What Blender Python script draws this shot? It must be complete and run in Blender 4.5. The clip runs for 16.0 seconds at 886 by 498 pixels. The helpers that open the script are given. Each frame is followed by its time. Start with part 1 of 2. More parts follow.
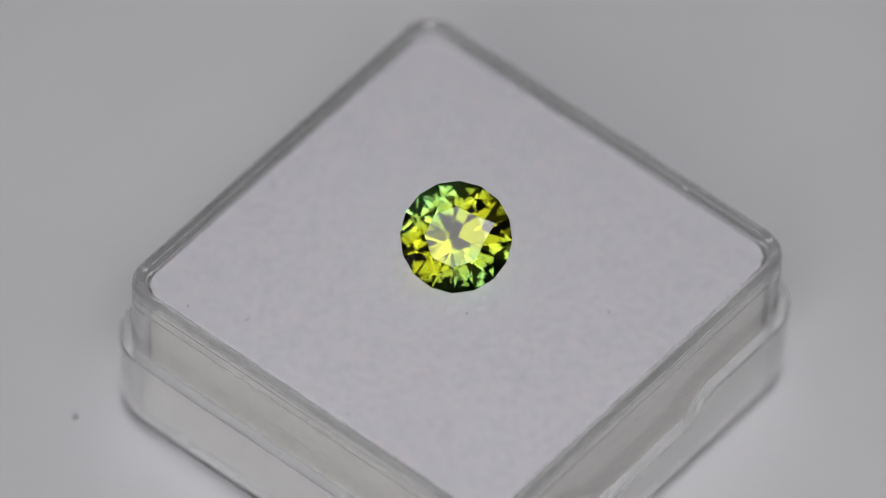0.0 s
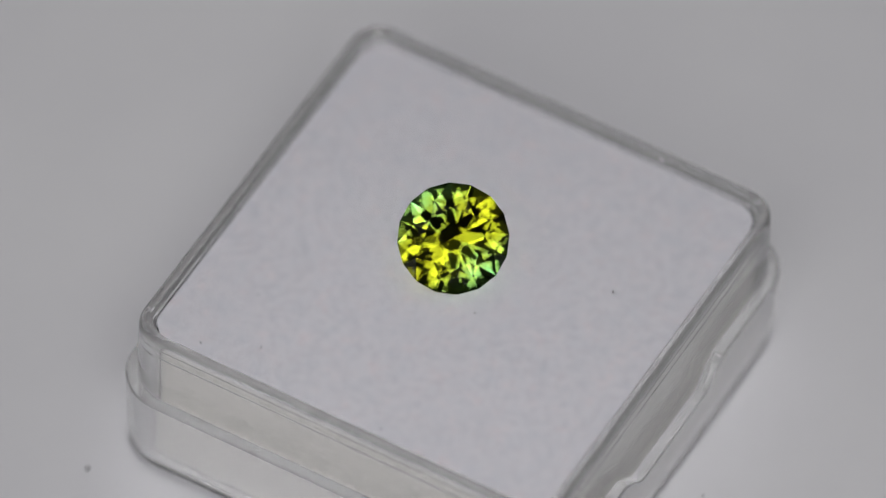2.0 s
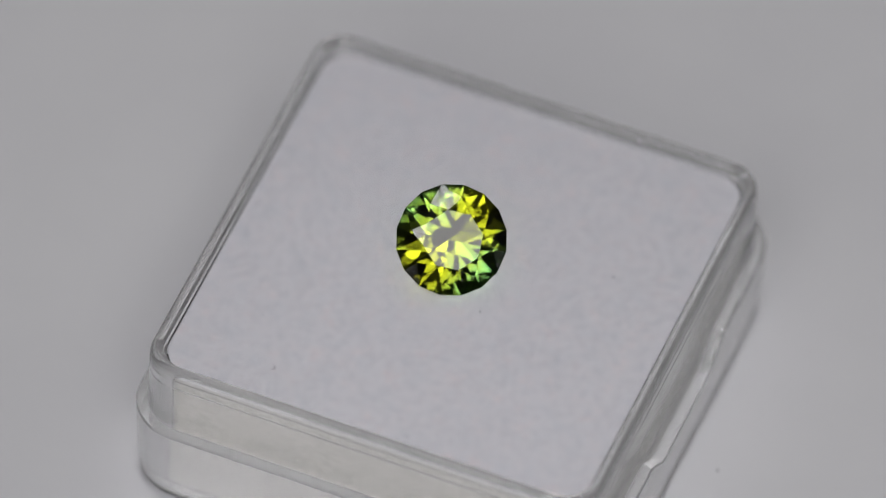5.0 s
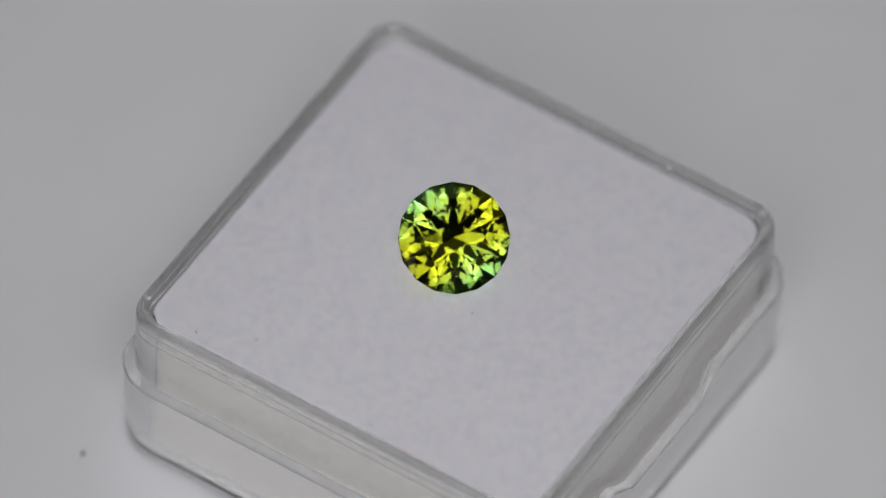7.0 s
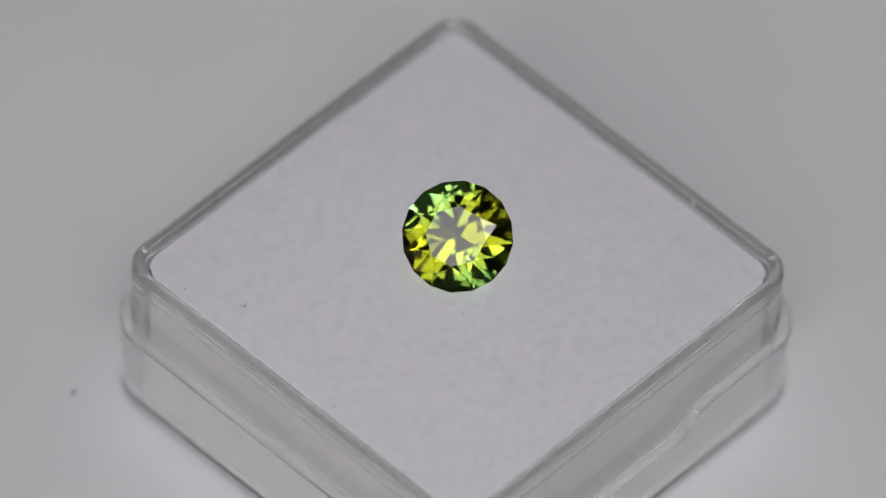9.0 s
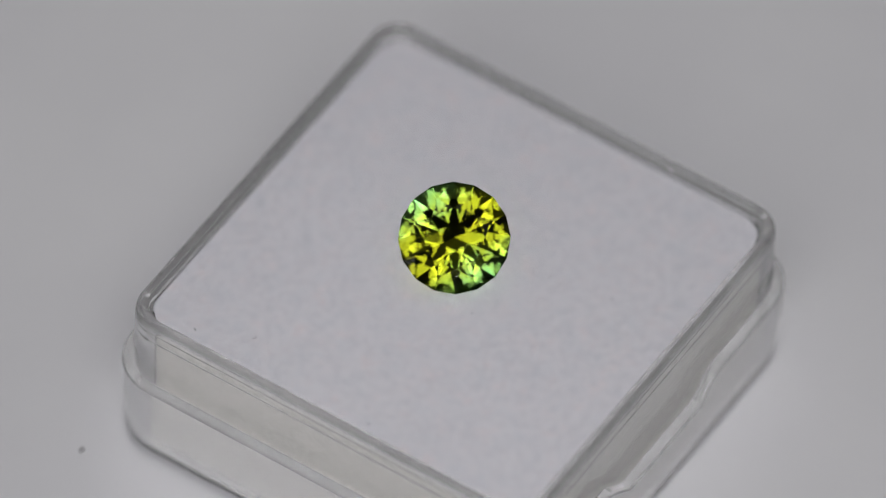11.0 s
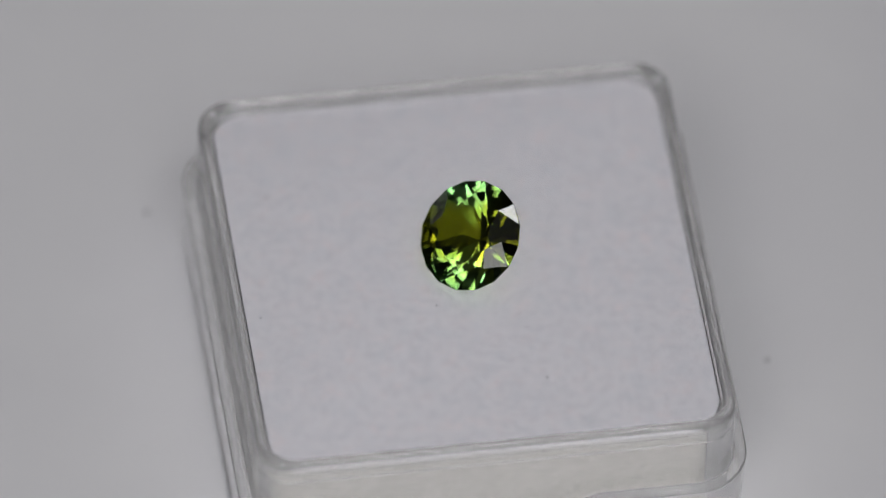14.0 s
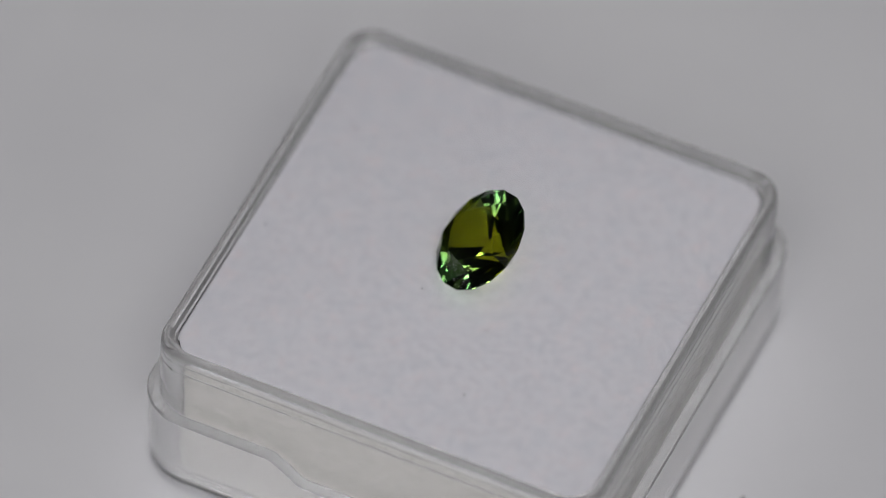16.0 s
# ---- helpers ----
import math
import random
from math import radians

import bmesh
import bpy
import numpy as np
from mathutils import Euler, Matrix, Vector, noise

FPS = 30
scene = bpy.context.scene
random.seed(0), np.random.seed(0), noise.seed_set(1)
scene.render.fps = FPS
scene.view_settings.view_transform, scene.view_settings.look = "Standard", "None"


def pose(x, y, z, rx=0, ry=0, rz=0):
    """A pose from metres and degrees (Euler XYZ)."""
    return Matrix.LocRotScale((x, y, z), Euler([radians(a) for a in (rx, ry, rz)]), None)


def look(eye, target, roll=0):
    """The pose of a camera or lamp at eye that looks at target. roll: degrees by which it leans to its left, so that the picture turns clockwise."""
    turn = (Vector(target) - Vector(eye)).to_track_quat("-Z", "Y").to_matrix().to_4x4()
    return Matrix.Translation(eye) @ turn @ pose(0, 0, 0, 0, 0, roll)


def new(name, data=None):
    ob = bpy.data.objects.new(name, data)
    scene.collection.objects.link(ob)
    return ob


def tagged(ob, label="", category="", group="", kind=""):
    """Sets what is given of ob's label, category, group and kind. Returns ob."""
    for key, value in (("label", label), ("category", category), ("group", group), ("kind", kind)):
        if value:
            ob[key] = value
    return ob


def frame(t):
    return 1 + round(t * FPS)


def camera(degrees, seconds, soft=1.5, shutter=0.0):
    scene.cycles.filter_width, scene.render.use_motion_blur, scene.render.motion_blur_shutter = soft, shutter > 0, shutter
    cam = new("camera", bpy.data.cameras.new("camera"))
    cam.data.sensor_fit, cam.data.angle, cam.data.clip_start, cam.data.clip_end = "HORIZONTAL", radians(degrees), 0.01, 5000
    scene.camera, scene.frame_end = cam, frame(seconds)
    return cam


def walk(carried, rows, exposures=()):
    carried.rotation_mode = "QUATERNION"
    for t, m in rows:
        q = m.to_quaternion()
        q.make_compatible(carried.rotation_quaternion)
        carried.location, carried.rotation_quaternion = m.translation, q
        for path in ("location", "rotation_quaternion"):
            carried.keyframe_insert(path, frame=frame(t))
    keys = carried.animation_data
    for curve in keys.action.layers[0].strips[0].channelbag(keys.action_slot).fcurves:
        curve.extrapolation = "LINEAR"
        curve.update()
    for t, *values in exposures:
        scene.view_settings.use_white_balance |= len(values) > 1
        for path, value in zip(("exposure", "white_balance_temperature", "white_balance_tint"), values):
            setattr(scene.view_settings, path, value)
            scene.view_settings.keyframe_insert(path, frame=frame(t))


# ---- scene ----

# Lengths of the small things are written in millimetres and turned into metres by MM.
MM = 0.001
TURNTABLE_TOP = 0.020          # top of the turntable above the table
LEVEL = TURNTABLE_TOP + 10.66 * MM   # datum: apparent plane of the foam
ELEVATION, DISTANCE, ROLL = radians(50.252), 0.848, 2.462

# ---- camera: one fixed macro telephoto pose ----
cam = camera(3.742, 16.0, soft=0.8)
up_way = Vector((0, math.sin(ELEVATION), math.cos(ELEVATION)))
fore_way = Vector((0, math.cos(ELEVATION), -math.sin(ELEVATION)))
eye = Vector((0, 0, LEVEL)) - Vector((1.448 * MM, 0, 0)) + 2.0195 * MM * up_way - DISTANCE * fore_way
CAMERA_POSE = look(eye, eye + DISTANCE * fore_way, ROLL)
cam.data.dof.use_dof = True
cam.data.dof.focus_distance = DISTANCE - 0.0035
cam.data.dof.aperture_fstop = 17.0
walk(cam, [(0.0, CAMERA_POSE), (16.0, CAMERA_POSE)])

# ---- light: panels round the lens, an added fill overhead and a dim added ceiling fill ----
world = bpy.data.worlds.new("world")
world.use_nodes = True
world.node_tree.nodes["Background"].inputs["Color"].default_value = (0.9, 0.95, 1.0, 1)
world.node_tree.nodes["Background"].inputs["Strength"].default_value = 0.05
scene.world = world
SUBJECT = Vector((0, 0, LEVEL))


def softbox(name, place, width, height, watts, colour=(1, 1, 1), slant=0.0):
    data = bpy.data.lights.new(name, "AREA")
    data.shape, data.size, data.size_y, data.energy, data.color = "RECTANGLE", width, height, watts, colour
    ob = new(name, data)
    ob.matrix_world = look(place, SUBJECT) @ Matrix.Rotation(radians(slant), 4, "Z")
    return ob


right_way = Vector((1, 0, 0))
PANELS = ((-0.245, -0.083, 0.33, 0.31, 1.25, 0), (0.21, -0.05, 0.20, 0.24, 0.68, 0), (0.035, 0.165, 0.80, 0.10, 2.0, 3))
for aside, over, width, height, watts, slant in PANELS:
    softbox("panel_lamp", eye - fore_way * 0.03 + right_way * aside + up_way * over, width, height, watts, (1.0, 0.985, 1.0), slant)
# two invented fills that raise foam and floor brightness; no known source overhead
softbox("overhead_fill", SUBJECT + 1.1 * Vector((0.05, 0.11, 0.99)).normalized(), 0.26, 0.26, 2.7, (1.0, 0.985, 1.0))
softbox("ceiling_fill", (0, -0.45, 1.82), 2.3, 1.6, 1.4, (1.0, 0.985, 1.0))
scene.view_settings.exposure = -0.25


# ---- materials ----
def material(name):
    m = bpy.data.materials.new(name)
    m.use_nodes = True
    return m, m.node_tree.nodes, m.node_tree.links, m.node_tree.nodes["Principled BSDF"]


def noise_node(nodes, links, scale, detail=4.0, rough=0.55, coords="Object"):
    tc = nodes.new("ShaderNodeTexCoord")
    n = nodes.new("ShaderNodeTexNoise")
    n.inputs["Scale"].default_value, n.inputs["Detail"].default_value = scale, detail
    n.inputs["Roughness"].default_value = rough
    links.new(tc.outputs[coords], n.inputs["Vector"])
    return n


def ramp(nodes, links, source, stops):
    r = nodes.new("ShaderNodeValToRGB")
    while len(r.color_ramp.elements) < len(stops):
        r.color_ramp.elements.new(0.5)
    for el, (pos, col) in zip(r.color_ramp.elements, stops):
        el.position, el.color = pos, (*col, 1)
    links.new(source, r.inputs["Fac"])
    return r


def bump(nodes, links, source, shader, strength, distance):
    b = nodes.new("ShaderNodeBump")
    b.inputs["Strength"].default_value, b.inputs["Distance"].default_value = strength, distance
    links.new(source, b.inputs["Height"])
    links.new(b.outputs["Normal"], shader.inputs["Normal"])


def matte(name, low, high, scale, rough, bump_scale=None, bump_mm=0.0, detail=5.0):
    m, nodes, links, sh = material(name)
    n = noise_node(nodes, links, scale, detail)
    r = ramp(nodes, links, n.outputs["Fac"], [(0.35, low), (0.65, high)])
    links.new(r.outputs["Color"], sh.inputs["Base Color"])
    sh.inputs["Roughness"].default_value = rough
    if bump_scale:
        b = noise_node(nodes, links, bump_scale, 3.0)
        bump(nodes, links, b.outputs["Fac"], sh, 0.5, bump_mm * MM)
    return m


def foam_face():
    """Soft white foam with faint grey and pinkish blotches and a fine nap."""
    m, nodes, links, sh = material("white_foam_face")
    broad = noise_node(nodes, links, 560, 7.0, 0.72)
    fine = noise_node(nodes, links, 1900, 5.0, 0.75)
    tint = ramp(nodes, links, broad.outputs["Fac"], [(0.34, (0.795, 0.805, 0.818)), (0.48, (0.842, 0.838, 0.846)), (0.56, (0.850, 0.840, 0.846)), (0.66, (0.890, 0.842, 0.840))])
    grey = ramp(nodes, links, fine.outputs["Fac"], [(0.38, (0.905, 0.905, 0.91)), (0.54, (1.0, 1.0, 1.0))])
    mix = nodes.new("ShaderNodeMixRGB")
    mix.blend_type = "MULTIPLY"
    mix.inputs["Fac"].default_value = 1.0
    links.new(tint.outputs["Color"], mix.inputs["Color1"])
    links.new(grey.outputs["Color"], mix.inputs["Color2"])
    links.new(mix.outputs["Color"], sh.inputs["Base Color"])
    sh.inputs["Roughness"].default_value = 0.95
    nap = noise_node(nodes, links, 3600, 4.0)
    bump(nodes, links, nap.outputs["Fac"], sh, 0.5, 0.05 * MM)
    return m


def clear_plastic(name, tint, rough=(0.09, 0.18)):
    m, nodes, links, sh = material(name)
    sh.inputs["Base Color"].default_value = (*tint, 1)
    sh.inputs["Transmission Weight"].default_value = 0.835   # slightly clouded by scuffs; the white share also lifts dark refractions in the rim
    sh.inputs["IOR"].default_value = 1.49
    n = noise_node(nodes, links, 900, 2.0)
    r = ramp(nodes, links, n.outputs["Fac"], [(0.4, (rough[0],) * 3), (0.75, (rough[1],) * 3)])
    links.new(r.outputs["Color"], sh.inputs["Roughness"])
    w = noise_node(nodes, links, 110, 2.0)
    streak = nodes.new("ShaderNodeMapping")
    streak.inputs["Scale"].default_value = (0.12, 0.12, 30)
    links.new(w.inputs["Vector"].links[0].from_socket, streak.inputs["Vector"])
    links.new(streak.outputs["Vector"], w.inputs["Vector"])
    bump(nodes, links, w.outputs["Fac"], sh, 0.06, 0.03 * MM)
    return m


def clear_pane():
    """A thin flat clear face: straight transmission and a faint gloss."""
    m, nodes, links, sh = material("clear_plastic_face")
    clear, gloss, mix, fres = (nodes.new("ShaderNode" + k) for k in ("BsdfTransparent", "BsdfGlossy", "MixShader", "Fresnel"))
    clear.inputs["Color"].default_value = (0.975, 0.975, 0.985, 1)
    gloss.inputs["Roughness"].default_value = 0.06
    fres.inputs["IOR"].default_value = 1.25
    links.new(fres.outputs[0], mix.inputs[0])
    links.new(clear.outputs[0], mix.inputs[1])
    links.new(gloss.outputs[0], mix.inputs[2])
    links.new(mix.outputs[0], nodes["Material Output"].inputs["Surface"])
    return m


def gem_material():
    """Yellow-green tourmaline with a mint green colour zone across it."""
    m, nodes, links, sh = material("tourmaline")
    tc = nodes.new("ShaderNodeTexCoord")
    grain = noise_node(nodes, links, 500, 2.0)
    dot = nodes.new("ShaderNodeVectorMath")
    dot.operation = "DOT_PRODUCT"
    dot.inputs[1].default_value = GEM_ZONE
    links.new(tc.outputs["Object"], dot.inputs[0])
    size = nodes.new("ShaderNodeMath")
    size.operation = "ABSOLUTE"
    links.new(dot.outputs["Value"], size.inputs[0])
    add = nodes.new("ShaderNodeMath")
    add.operation = "MULTIPLY_ADD"
    add.inputs[1].default_value, add.inputs[2].default_value = 0.18, -0.09
    links.new(grain.outputs["Fac"], add.inputs[0])
    total = nodes.new("ShaderNodeMath")
    total.operation = "ADD"
    links.new(size.outputs[0], total.inputs[0])
    links.new(add.outputs[0], total.inputs[1])
    r = ramp(nodes, links, total.outputs[0], [(0.10, (0.185, 0.200, 0.006)), (0.40, (0.176, 0.204, 0.007)), (0.80, (0.115, 0.305, 0.095))])
    links.new(r.outputs["Color"], sh.inputs["Base Color"])
    sh.inputs["Transmission Weight"].default_value = 1.0
    sh.inputs["Roughness"].default_value = 0.0
    sh.inputs["IOR"].default_value = 1.63
    return m


GEM_ZONE = (0.85 / (3.52 * MM), 0.52 / (3.52 * MM), 0.0)
M_TABLE = matte("white_laminate", (0.62, 0.62, 0.64), (0.70, 0.70, 0.72), 30, 0.5)
M_WALL = matte("grey_wall_paint", (0.10, 0.10, 0.105), (0.14, 0.14, 0.145), 6, 0.8)
M_TURNTABLE = matte("white_turntable_plastic", (0.70, 0.70, 0.72), (0.74, 0.74, 0.755), 45, 0.42, 2500, 0.01)
M_SHEET = foam_face()
# cream sides toned below the face, offsetting extra light through the shadowless walls
M_FOAM = matte("cream_foam", (0.58, 0.565, 0.51), (0.76, 0.745, 0.69), 2000, 0.9, 3600, 0.08, 6.0)
M_LID = clear_plastic("clear_plastic_lid", (0.975, 0.975, 0.98))
M_BASE = clear_plastic("clear_plastic_base", (0.965, 0.965, 0.97), (0.10, 0.18))
M_PANE = clear_pane()
M_GEM = gem_material()
M_DUST = matte("dark_dust", (0.03, 0.03, 0.03), (0.07, 0.065, 0.06), 3000, 0.9)
M_LINT = matte("grey_lint", (0.24, 0.24, 0.25), (0.34, 0.34, 0.35), 3000, 0.9)
M_GREY = matte("grey_dust", (0.42, 0.42, 0.43), (0.52, 0.52, 0.53), 3000, 0.9)
M_PALE = matte("pale_lint", (0.80, 0.80, 0.82), (0.9, 0.9, 0.92), 3000, 0.7)


# ---- building helpers ----
def part(name, bm, mat, parent=None, label=""):
    me = bpy.data.meshes.new(name)
    bm.normal_update()
    bm.to_mesh(me)
    bm.free()
    me.materials.append(mat)
    ob = new(name, me)
    if parent is not None:
        ob.parent = parent
    if label:
        ob["label"] = label
    return ob


def smooth(ob, degrees=35):
    for p in ob.data.polygons:
        p.use_smooth = True
    ob.data.set_sharp_from_angle(angle=radians(degrees))


def outline(half, corner, steps=10, side=24):
    """A square with round corners, counter-clockwise, its straight sides divided."""
    pts = []
    centres = ((1, 1), (-1, 1), (-1, -1), (1, -1))
    for k, (sx, sy) in enumerate(centres):
        c = half - corner
        for i in range(steps + 1):
            w = math.pi / 2 * (k + i / steps)
            pts.append((sx * c + corner * math.cos(w), sy * c + corner * math.sin(w)))
        nx, ny = centres[(k + 1) % 4]
        w = math.pi / 2 * (k + 1)
        a = Vector((sx * c + corner * math.cos(w), sy * c + corner * math.sin(w)))
        b = Vector((nx * c + corner * math.cos(w), ny * c + corner * math.sin(w)))
        for i in range(1, side):
            p = a.lerp(b, i / side)
            pts.append((p.x, p.y))
    return pts


def loft(rings, centre=(0, 0), yaw=0.0, drop=None):
    """A closed skin over (half, corner, z) rings in millimetres, capped at both ends. drop(x, y, z) moves z."""
    bm = bmesh.new()
    c, s = math.cos(yaw), math.sin(yaw)
    loops = []
    for half, corner, z in rings:
        loop = []
        for x, y in outline(half, corner):
            zz = drop(x, y, z) if drop else z
            loop.append(bm.verts.new(((centre[0] + c * x - s * y) * MM, (centre[1] + s * x + c * y) * MM, zz * MM)))
        loops.append(loop)
    n = len(loops[0])
    for a, b in zip(loops, loops[1:]):
        for i in range(n):
            bm.faces.new((a[i], a[(i + 1) % n], b[(i + 1) % n], b[i]))
    bm.faces.new(list(reversed(loops[0])))
    bm.faces.new(loops[-1])
    bmesh.ops.recalc_face_normals(bm, faces=bm.faces)
    return bm


def empty(name, z):
    ob = new(name)
    ob.empty_display_size = 0.01
    ob.location = (0, 0, z)
    return ob


def speck(name, mat, parent, x, y, z, length, width, turn=0.0, curl=0.0):
    """A grain or a curled hair: a small tapered tube lying on a surface (millimetres)."""
    bm = bmesh.new()
    steps, rows_ = 8, []
    for i in range(steps + 1):
        u = i / steps
        w = turn + curl * (u - 0.5)
        px, py = (0.0, 0.0)
        for j in range(i):
            wj = turn + curl * ((j + 0.5) / steps - 0.5)
            px += math.cos(wj) * length / steps
            py += math.sin(wj) * length / steps
        rad = width / 2 * (0.35 + 0.65 * math.sin(math.pi * min(max(u, 0.06), 0.94)))
        ring = []
        for k in range(6):
            v = math.tau * k / 6
            ring.append(bm.verts.new(((x + px - math.sin(w) * rad * math.cos(v)) * MM, (y + py + math.cos(w) * rad * math.cos(v)) * MM, (z + width / 2 + rad * math.sin(v)) * MM)))
        rows_.append(ring)
    for a, b in zip(rows_, rows_[1:]):
        for k in range(6):
            bm.faces.new((a[k], a[(k + 1) % 6], b[(k + 1) % 6], b[k]))
    bm.faces.new(list(reversed(rows_[0])))
    bm.faces.new(rows_[-1])
    bmesh.ops.recalc_face_normals(bm, faces=bm.faces)
    return part(name, bm, mat, parent)


def slab(name, lo, hi, mat, label, category):
    bm = bmesh.new()
    bmesh.ops.create_cube(bm, size=1.0)
    for v in bm.verts:
        v.co = Vector(lo) + Vector([(v.co[i] + 0.5) * (hi[i] - lo[i]) for i in range(3)])
    ob = part(name, bm, mat)
    return tagged(ob, label, category, kind="structure")


# ---- the room: plain closing surfaces and the table ----
slab("table_top", (-1.3, -1.3, -0.04), (1.3, 1.3, 0.0), M_TABLE, "plain white laminate table top under the turntable", "table")
slab("wall_north", (-1.4, 1.3, -0.04), (1.4, 1.4, 1.9), M_WALL, "plain dark grey painted wall behind the table", "wall")
slab("wall_south", (-1.4, -1.4, -0.04), (1.4, -1.3, 1.9), M_WALL, "plain dark grey painted wall behind the camera", "wall")
slab("wall_east", (1.3, -1.3, -0.04), (1.4, 1.3, 1.9), M_WALL, "plain dark grey painted wall beside the table", "wall")
slab("wall_west", (-1.4, -1.3, -0.04), (-1.3, 1.3, 1.9), M_WALL, "plain dark grey painted wall beside the table", "wall")
slab("ceiling", (-1.4, -1.4, 1.9), (1.4, 1.4, 2.0), M_WALL, "plain dark grey painted ceiling over the table", "ceiling")

# millimetre heights above the turntable
FOAM_PLANE = 10.66
TOP = FOAM_PLANE + 0.68        # outer face of the clear plate on which the gem lies
RIM = FOAM_PLANE + 1.25        # raised foot rim round that plate
CENTRE, YAW = (0.06, 0.70), radians(1.9)


# ---- turntable ----
def build_turntable():
    root = tagged(empty("turntable", 0.0), "white matte plastic rotating display turntable with dust specks", "turntable")
    bm = bmesh.new()
    prof = [(0.0, 6.0), (84.0, 6.0), (85.0, 7.0), (85.0, 19.0), (84.0, 20.0)]
    n = 96
    loops = [[bm.verts.new((r * math.cos(math.tau * i / n) * MM, r * math.sin(math.tau * i / n) * MM, z * MM)) for i in range(n)] for r, z in prof[1:]]
    for a, b in zip(loops, loops[1:]):
        for i in range(n):
            bm.faces.new((a[i], a[(i + 1) % n], b[(i + 1) % n], b[i]))
    bm.faces.new(list(reversed(loops[0])))
    bm.faces.new(loops[-1])
    smooth(part("platter", bm, M_TURNTABLE, root))
    bm = bmesh.new()
    bmesh.ops.create_cone(bm, cap_ends=True, segments=64, radius1=0.060, radius2=0.055, depth=0.006, matrix=Matrix.Translation((0, 0, 0.003)))
    smooth(part("foot", bm, M_TURNTABLE, root))
    z = TURNTABLE_TOP / MM
    speck("dust_grain", M_GREY, root, -18.43, 16.14, z, 0.42, 0.34, 0.4, 0.5)
    speck("dust_grain", M_GREY, root, 19.56, 0.36, z, 0.34, 0.30, 1.2, 0.5)
    speck("dust_grain", M_GREY, root, 0.84, -17.34, z, 0.26, 0.16, 0.2, 0.5)
    return root


# ---- clear box, upside down: base part with its closed face up, nested in the lid ----
def build_box():
    root = tagged(empty("gem_box", TURNTABLE_TOP), "clear plastic square gem box turned upside down on the turntable", "box")
    lip = 6.66   # height of the lid's rim

    def notch(x, y, z):
        if y > -14.0 or z < 3.0:
            return z
        k = min(max((5.9 - abs(x + 0.1)) / 1.7, 0.0), 1.0)
        k = k * k * (3 - 2 * k)
        return z - 1.65 * k * (z - 3.0) / (lip - 3.0)
    outer, inner = 16.0, 15.18
    rings = [(inner, 2.6, 1.0), (15.70, 3.30, 1.0), (15.75, 3.34, 1.2), (15.88, 3.45, 3.2), (15.94, 3.5, 5.0), (outer, 3.5, lip - 0.14),
             (outer - 0.10, 3.4, lip), (inner + 0.08, 2.75, lip), (inner, 2.7, lip - 0.10), (inner, 2.65, 5.0), (inner, 2.6, 3.2), (inner, 2.6, 1.0)]
    bm = loft(rings, CENTRE, YAW, notch)
    for f in [f for f in bm.faces if len(f.verts) > 8]:
        bm.faces.remove(f)
    bmesh.ops.remove_doubles(bm, verts=bm.verts, dist=1e-7)
    bmesh.ops.recalc_face_normals(bm, faces=bm.faces)
    lid = part("lid_wall", bm, M_LID, root, "clear plastic lid wall with a thumb notch")
    smooth(lid)
    smooth(part("lid_plate", loft([(14.85, 2.75, 0.004), (15.15, 2.95, 0.07), (15.42, 3.10, 0.22), (15.60, 3.22, 0.45), (15.70, 3.29, 0.72), (15.70, 3.29, 0.92), (15.66, 3.26, 0.99)], CENTRE, YAW), M_LID, root))
    wall = 14.20
    rings = [(wall, 1.9, 1.0), (14.98, 2.0, 1.0), (14.98, 2.0, 6.0), (14.99, 2.0, 8.35), (15.05, 2.05, 8.42), (15.05, 2.1, RIM - 1.62), (14.97, 2.0, RIM - 1.57), (14.97, 2.0, RIM - 1.49), (15.05, 2.1, RIM - 1.44),
             (15.05, 2.1, RIM - 0.86), (15.0, 2.05, RIM - 0.82), (15.0, 2.05, RIM - 0.74), (15.04, 2.1, RIM - 0.70), (15.04, 2.1, RIM - 0.55), (15.01, 2.1, RIM - 0.30),
             (14.91, 2.05, RIM - 0.10), (14.75, 2.0, RIM), (14.55, 1.95, RIM - 0.02), (14.40, 1.9, RIM - 0.12), (14.29, 1.9, TOP + 0.10), (14.21, 1.9, TOP - 0.02),
             (14.20, 1.9, TOP - 0.10), (14.20, 1.9, TOP - 0.22), (14.20, 1.9, 6.0), (wall, 1.9, 1.0)]
    bm = loft(rings, CENTRE, YAW)
    for f in [f for f in bm.faces if len(f.verts) > 8]:
        bm.faces.remove(f)
    bmesh.ops.remove_doubles(bm, verts=bm.verts, dist=1e-7)
    bmesh.ops.recalc_face_normals(bm, faces=bm.faces)
    base = part("base", bm, M_BASE, root, "clear plastic base with a raised foot rim")
    smooth(base)
    base.visible_shadow = lid.visible_shadow = False    # clear walls let the light in
    pane = part("pane", loft([(14.10, 1.85, TOP - 0.38), (14.19, 1.89, TOP - 0.30), (14.19, 1.89, TOP - 0.08), (14.10, 1.85, TOP)], CENTRE, YAW), M_PANE, root, "flat clear plastic face")
    speck("dust_grain", M_DUST, base, -11.70, 15.01, RIM - 0.12, 0.16, 0.16, 0.5, 0.3)
    speck("dust_grain", M_DUST, base, 13.1, -13.27, TOP, 0.14, 0.14, 0.5, 0.3)
    speck("dust_grain", M_LINT, base, 9.4, -14.05, FOAM_PLANE - 2.2, 0.16, 0.14, 0.1, 0.2)
    speck("dust_grain", M_LINT, base, -13.97, 10.69, RIM - 0.20, 0.22, 0.10, 0.9, 0.8)
    speck("lint", M_PALE, base, 14.3, -5.79, RIM - 0.15, 0.40, 0.07, 1.2, 1.6)
    return root


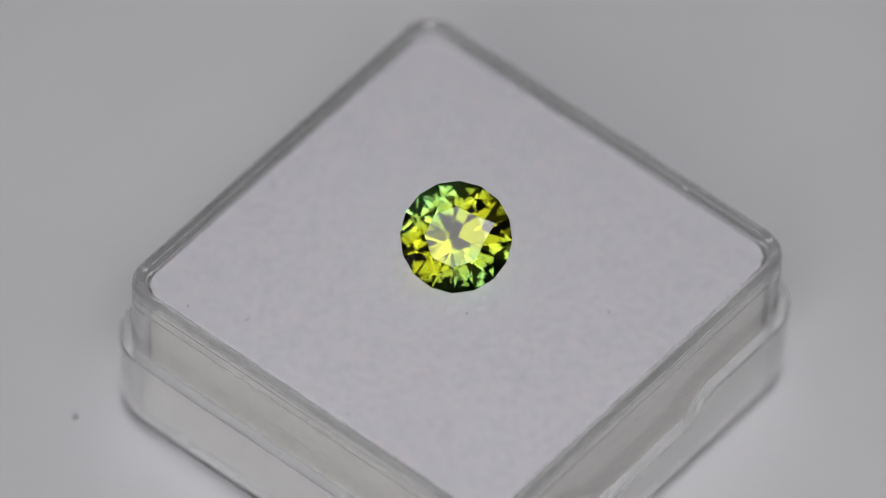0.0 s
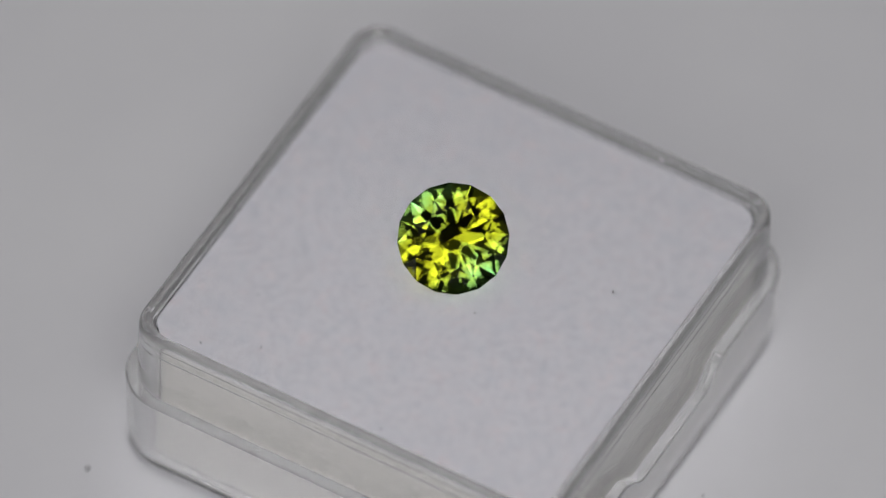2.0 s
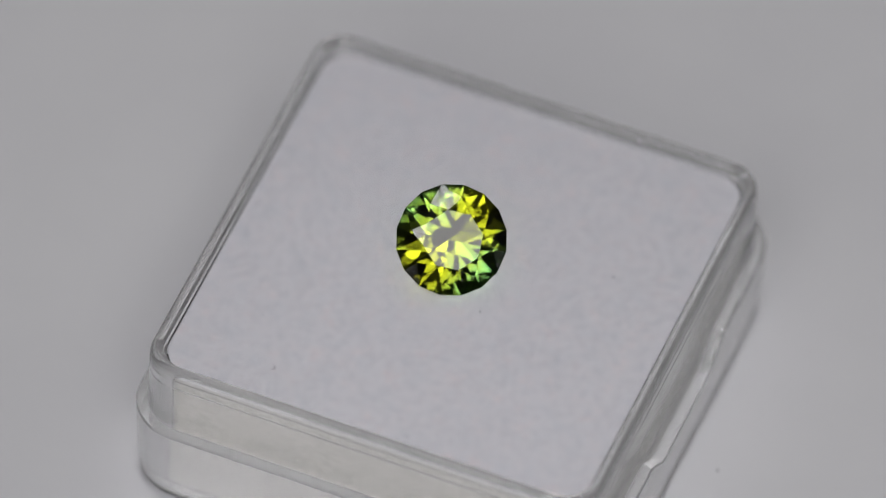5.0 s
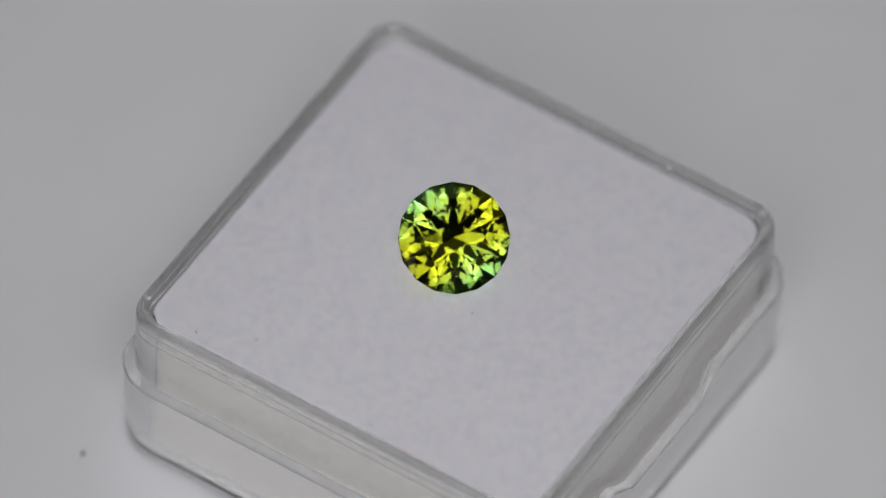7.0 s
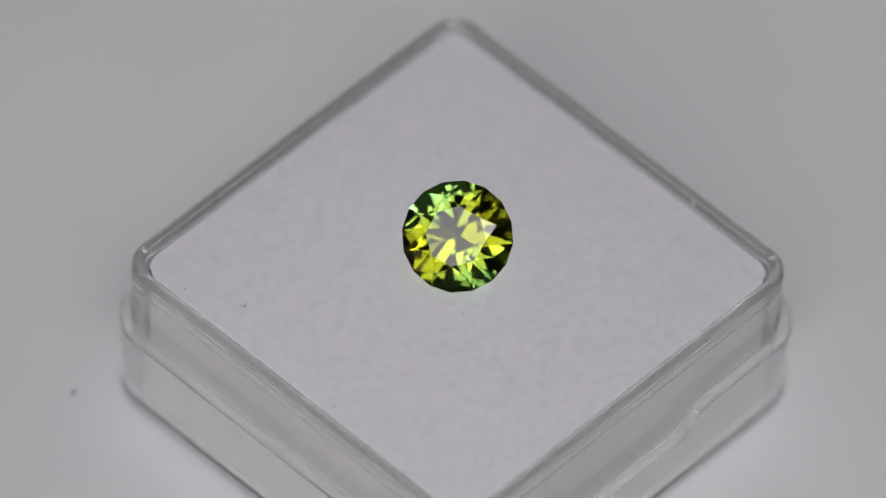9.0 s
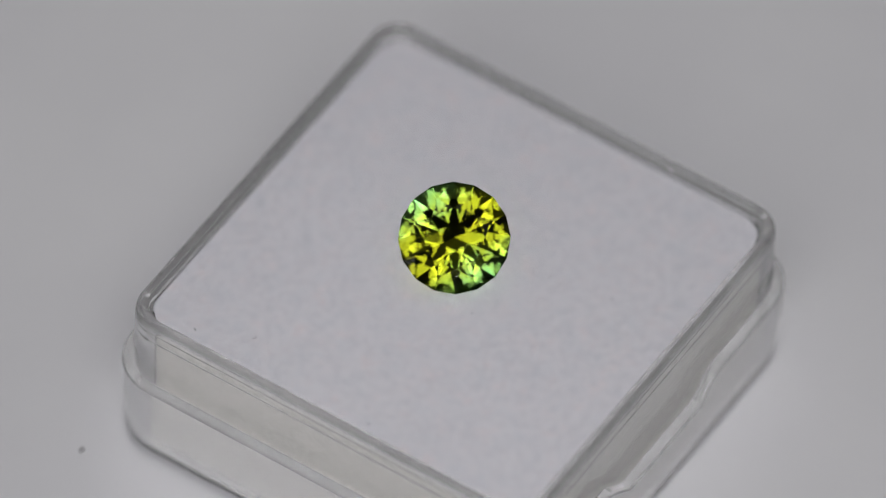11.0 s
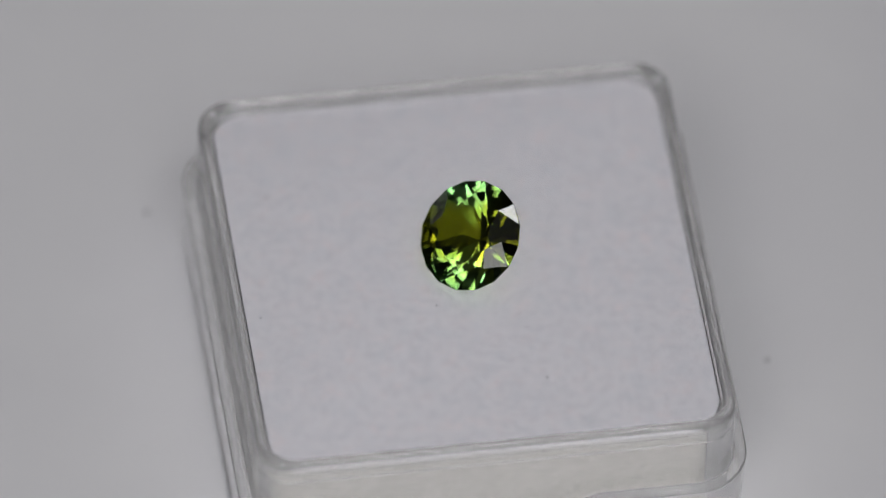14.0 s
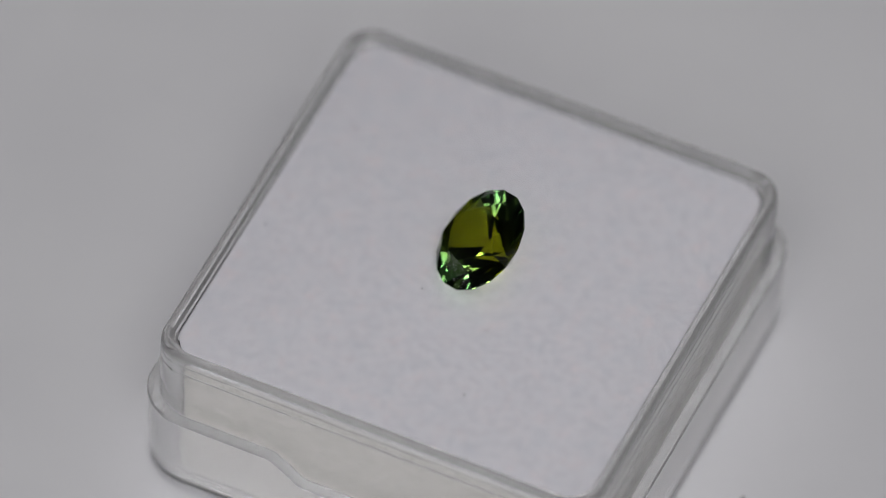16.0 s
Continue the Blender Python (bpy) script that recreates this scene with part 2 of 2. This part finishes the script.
def build_foam():
    root = tagged(empty("foam_insert", TURNTABLE_TOP), "white foam insert filling the clear box with a few dust hairs", "foam pad")
    top = FOAM_PLANE + 0.25
    half = 14.195
    rings = [(half - 0.17, 1.8, 1.05), (half - 0.11, 1.9, 1.4), (half - 0.10, 1.9, 4.0), (half - 0.11, 1.9, 6.5), (half - 0.10, 1.9, 8.5), (half - 0.11, 1.9, top - 0.21)]
    bm = loft(rings, CENTRE, YAW)
    bm.verts.ensure_lookup_table()
    for v in bm.verts:
        d = noise.noise(v.co * 900) * 0.06 * MM
        v.co.x += d * (1 if v.co.x > 0 else -1)
        v.co.y += d * (1 if v.co.y > 0 else -1)
    smooth(part("foam_block", bm, M_FOAM, root, "cream white cut foam block"))
    rings = [(half - 0.02, 1.9, top - 0.20), (half, 1.9, top - 0.12), (half, 1.9, top - 0.04), (half - 0.12, 1.8, top)]
    bm = loft(rings, CENTRE, YAW)
    for v in bm.verts:
        d = -abs(noise.noise(v.co * 1500) + noise.noise(v.co * 5000)) * 0.015 * MM
        v.co.x += d * (1 if v.co.x > 0 else -1)
        v.co.y += d * (1 if v.co.y > 0 else -1)
    smooth(part("face_sheet", bm, M_SHEET, root, "soft white face of the foam"))
    speck("hair", M_LINT, root, -11.8, 7.9, top, 0.55, 0.06, 0.0, 3.4)
    speck("dust_grain", M_DUST, root, 4.13, -8.37, top, 0.16, 0.10, 1.0, 0.4)
    speck("dust_grain", M_LINT, root, -2.04, -2.0, top, 0.16, 0.12, 1.0, 0.4)
    speck("hair", M_LINT, root, -8.17, 10.05, top, 0.35, 0.05, 1.0, 0.8)
    speck("dust_grain", M_LINT, root, -13.13, -1.93, top, 0.15, 0.12, 0.0, 0.4)
    speck("hair", M_LINT, root, 2.94, -3.09, top, 0.35, 0.045, 0.6, 1.5)
    speck("hair", M_LINT, root, 3.22, -4.13, top, 0.40, 0.045, 0.1, 1.0)
    return root


# ---- gemstone ----
def build_gem():
    root = tagged(empty("gemstone", TURNTABLE_TOP + TOP * MM), "faceted yellow-green tourmaline gemstone leaning on its pavilion", "gemstone")
    R, crown, pavilion = 3.520, math.tan(radians(28.00)), math.tan(radians(41.40))
    rt, rs, rp, g = 0.545 * R, 0.755 * R, 0.30 * R, 0.07
    zt = g + (R - rt) * crown
    h = math.cos(radians(22.5))

    def ring(radius, z, shift, count=8):
        return [Vector((radius * math.cos(math.tau * (k + shift) / count), radius * math.sin(math.tau * (k + shift) / count), z)) * MM for k in range(count)]
    table = ring(rt, zt, 0)
    star = ring(rs, g + (R - rs * h) * crown, 0.5)
    top, low = ring(R, g, 0, 16), ring(R, -g, 0, 16)
    lower = ring(rp, -g - (R - rp * h) * pavilion, 0.5)
    culet = Vector((0, 0, -g - R * pavilion)) * MM
    over, under, band = [], [], []
    for k in range(8):
        n = (k + 1) % 8
        over += [(table[k], star[k], table[n]), (table[k], star[k - 1], top[2 * k], star[k]),
                 (star[k], top[2 * k], top[2 * k + 1]), (star[k], top[2 * k + 1], top[(2 * k + 2) % 16])]
        under += [(culet, lower[k], low[2 * k], lower[k - 1]), (lower[k], low[2 * k + 1], low[2 * k]), (lower[k], low[(2 * k + 2) % 16], low[2 * k + 1])]
    for k in range(16):
        band.append((top[k], low[k], low[(k + 1) % 16], top[(k + 1) % 16]))
    lean = Matrix.Rotation(radians(-147.0), 4, "Z") @ Matrix.Rotation(radians(40.40), 4, "Y") @ Matrix.Rotation(radians(4.2), 4, "Z")
    lowest = min((lean @ v).z for v in (*low, *lower, culet))
    place = Matrix.Translation((0.395 * MM, 1.185 * MM, 0.004 * MM - lowest)) @ lean
    for name, facets in (("table_facet", [table]), ("crown", over), ("girdle", band), ("pavilion", under)):
        bm = bmesh.new()
        for facet in facets:
            f = bm.faces.new([bm.verts.new(v) for v in facet])
            f.normal_update()
            middle = f.calc_center_median()
            if f.normal.dot(middle) < 0:
                f.normal_flip()
        bmesh.ops.remove_doubles(bm, verts=bm.verts, dist=1e-7)
        ob = part(name, bm, M_GEM, root)
        ob.matrix_local = place
        ob.visible_shadow = name in ("girdle", "table_facet")    # the slanting facets let light through
    return root


TURNTABLE, BOX, FOAM, GEM = build_turntable(), build_box(), build_foam(), build_gem()


def motions():
    """The turntable swings to and fro, then turns on; all that stands on it turns with it."""
    turns = [(0.0, 50.2), (0.5, 58.6), (1.0, 67.0), (1.2, 70.1), (1.3, 70.9), (1.4, 70.2), (1.5, 68.7), (2.0, 60.2), (2.5, 51.85), (2.8, 46.7),
             (2.9, 45.0), (3.0, 43.6), (3.1, 44.0), (3.2, 45.8), (3.5, 50.85), (4.0, 59.2), (4.2, 62.5), (4.6, 69.2), (4.75, 71.2), (4.9, 69.3), (5.5, 59.1),
             (6.1, 48.9), (6.25, 46.6), (6.3, 46.8), (6.5, 49.1), (7.0, 57.3), (7.5, 65.8), (7.6, 67.4), (7.7, 67.6), (7.8, 66.2), (8.0, 62.8), (8.5, 54.3),
             (9.0, 45.6), (9.1, 43.9), (9.2, 43.1), (9.25, 43.0), (9.4, 45.2), (9.9, 53.7), (10.4, 62.2), (10.52, 63.7), (10.65, 62.2), (11.0, 56.5), (11.3, 51.5),
             (11.5, 48.4), (12.0, 40.6), (12.5, 32.65), (13.0, 24.6), (13.5, 16.7), (14.0, 8.5), (14.5, 0.0), (15.0, -8.5), (15.5, -17.0), (16.0, -25.1)]
    for thing in (TURNTABLE, BOX, FOAM, GEM):
        z = thing.location.z
        walk(thing, [(t, pose(0, 0, z, 0, 0, a)) for t, a in turns])


motions()
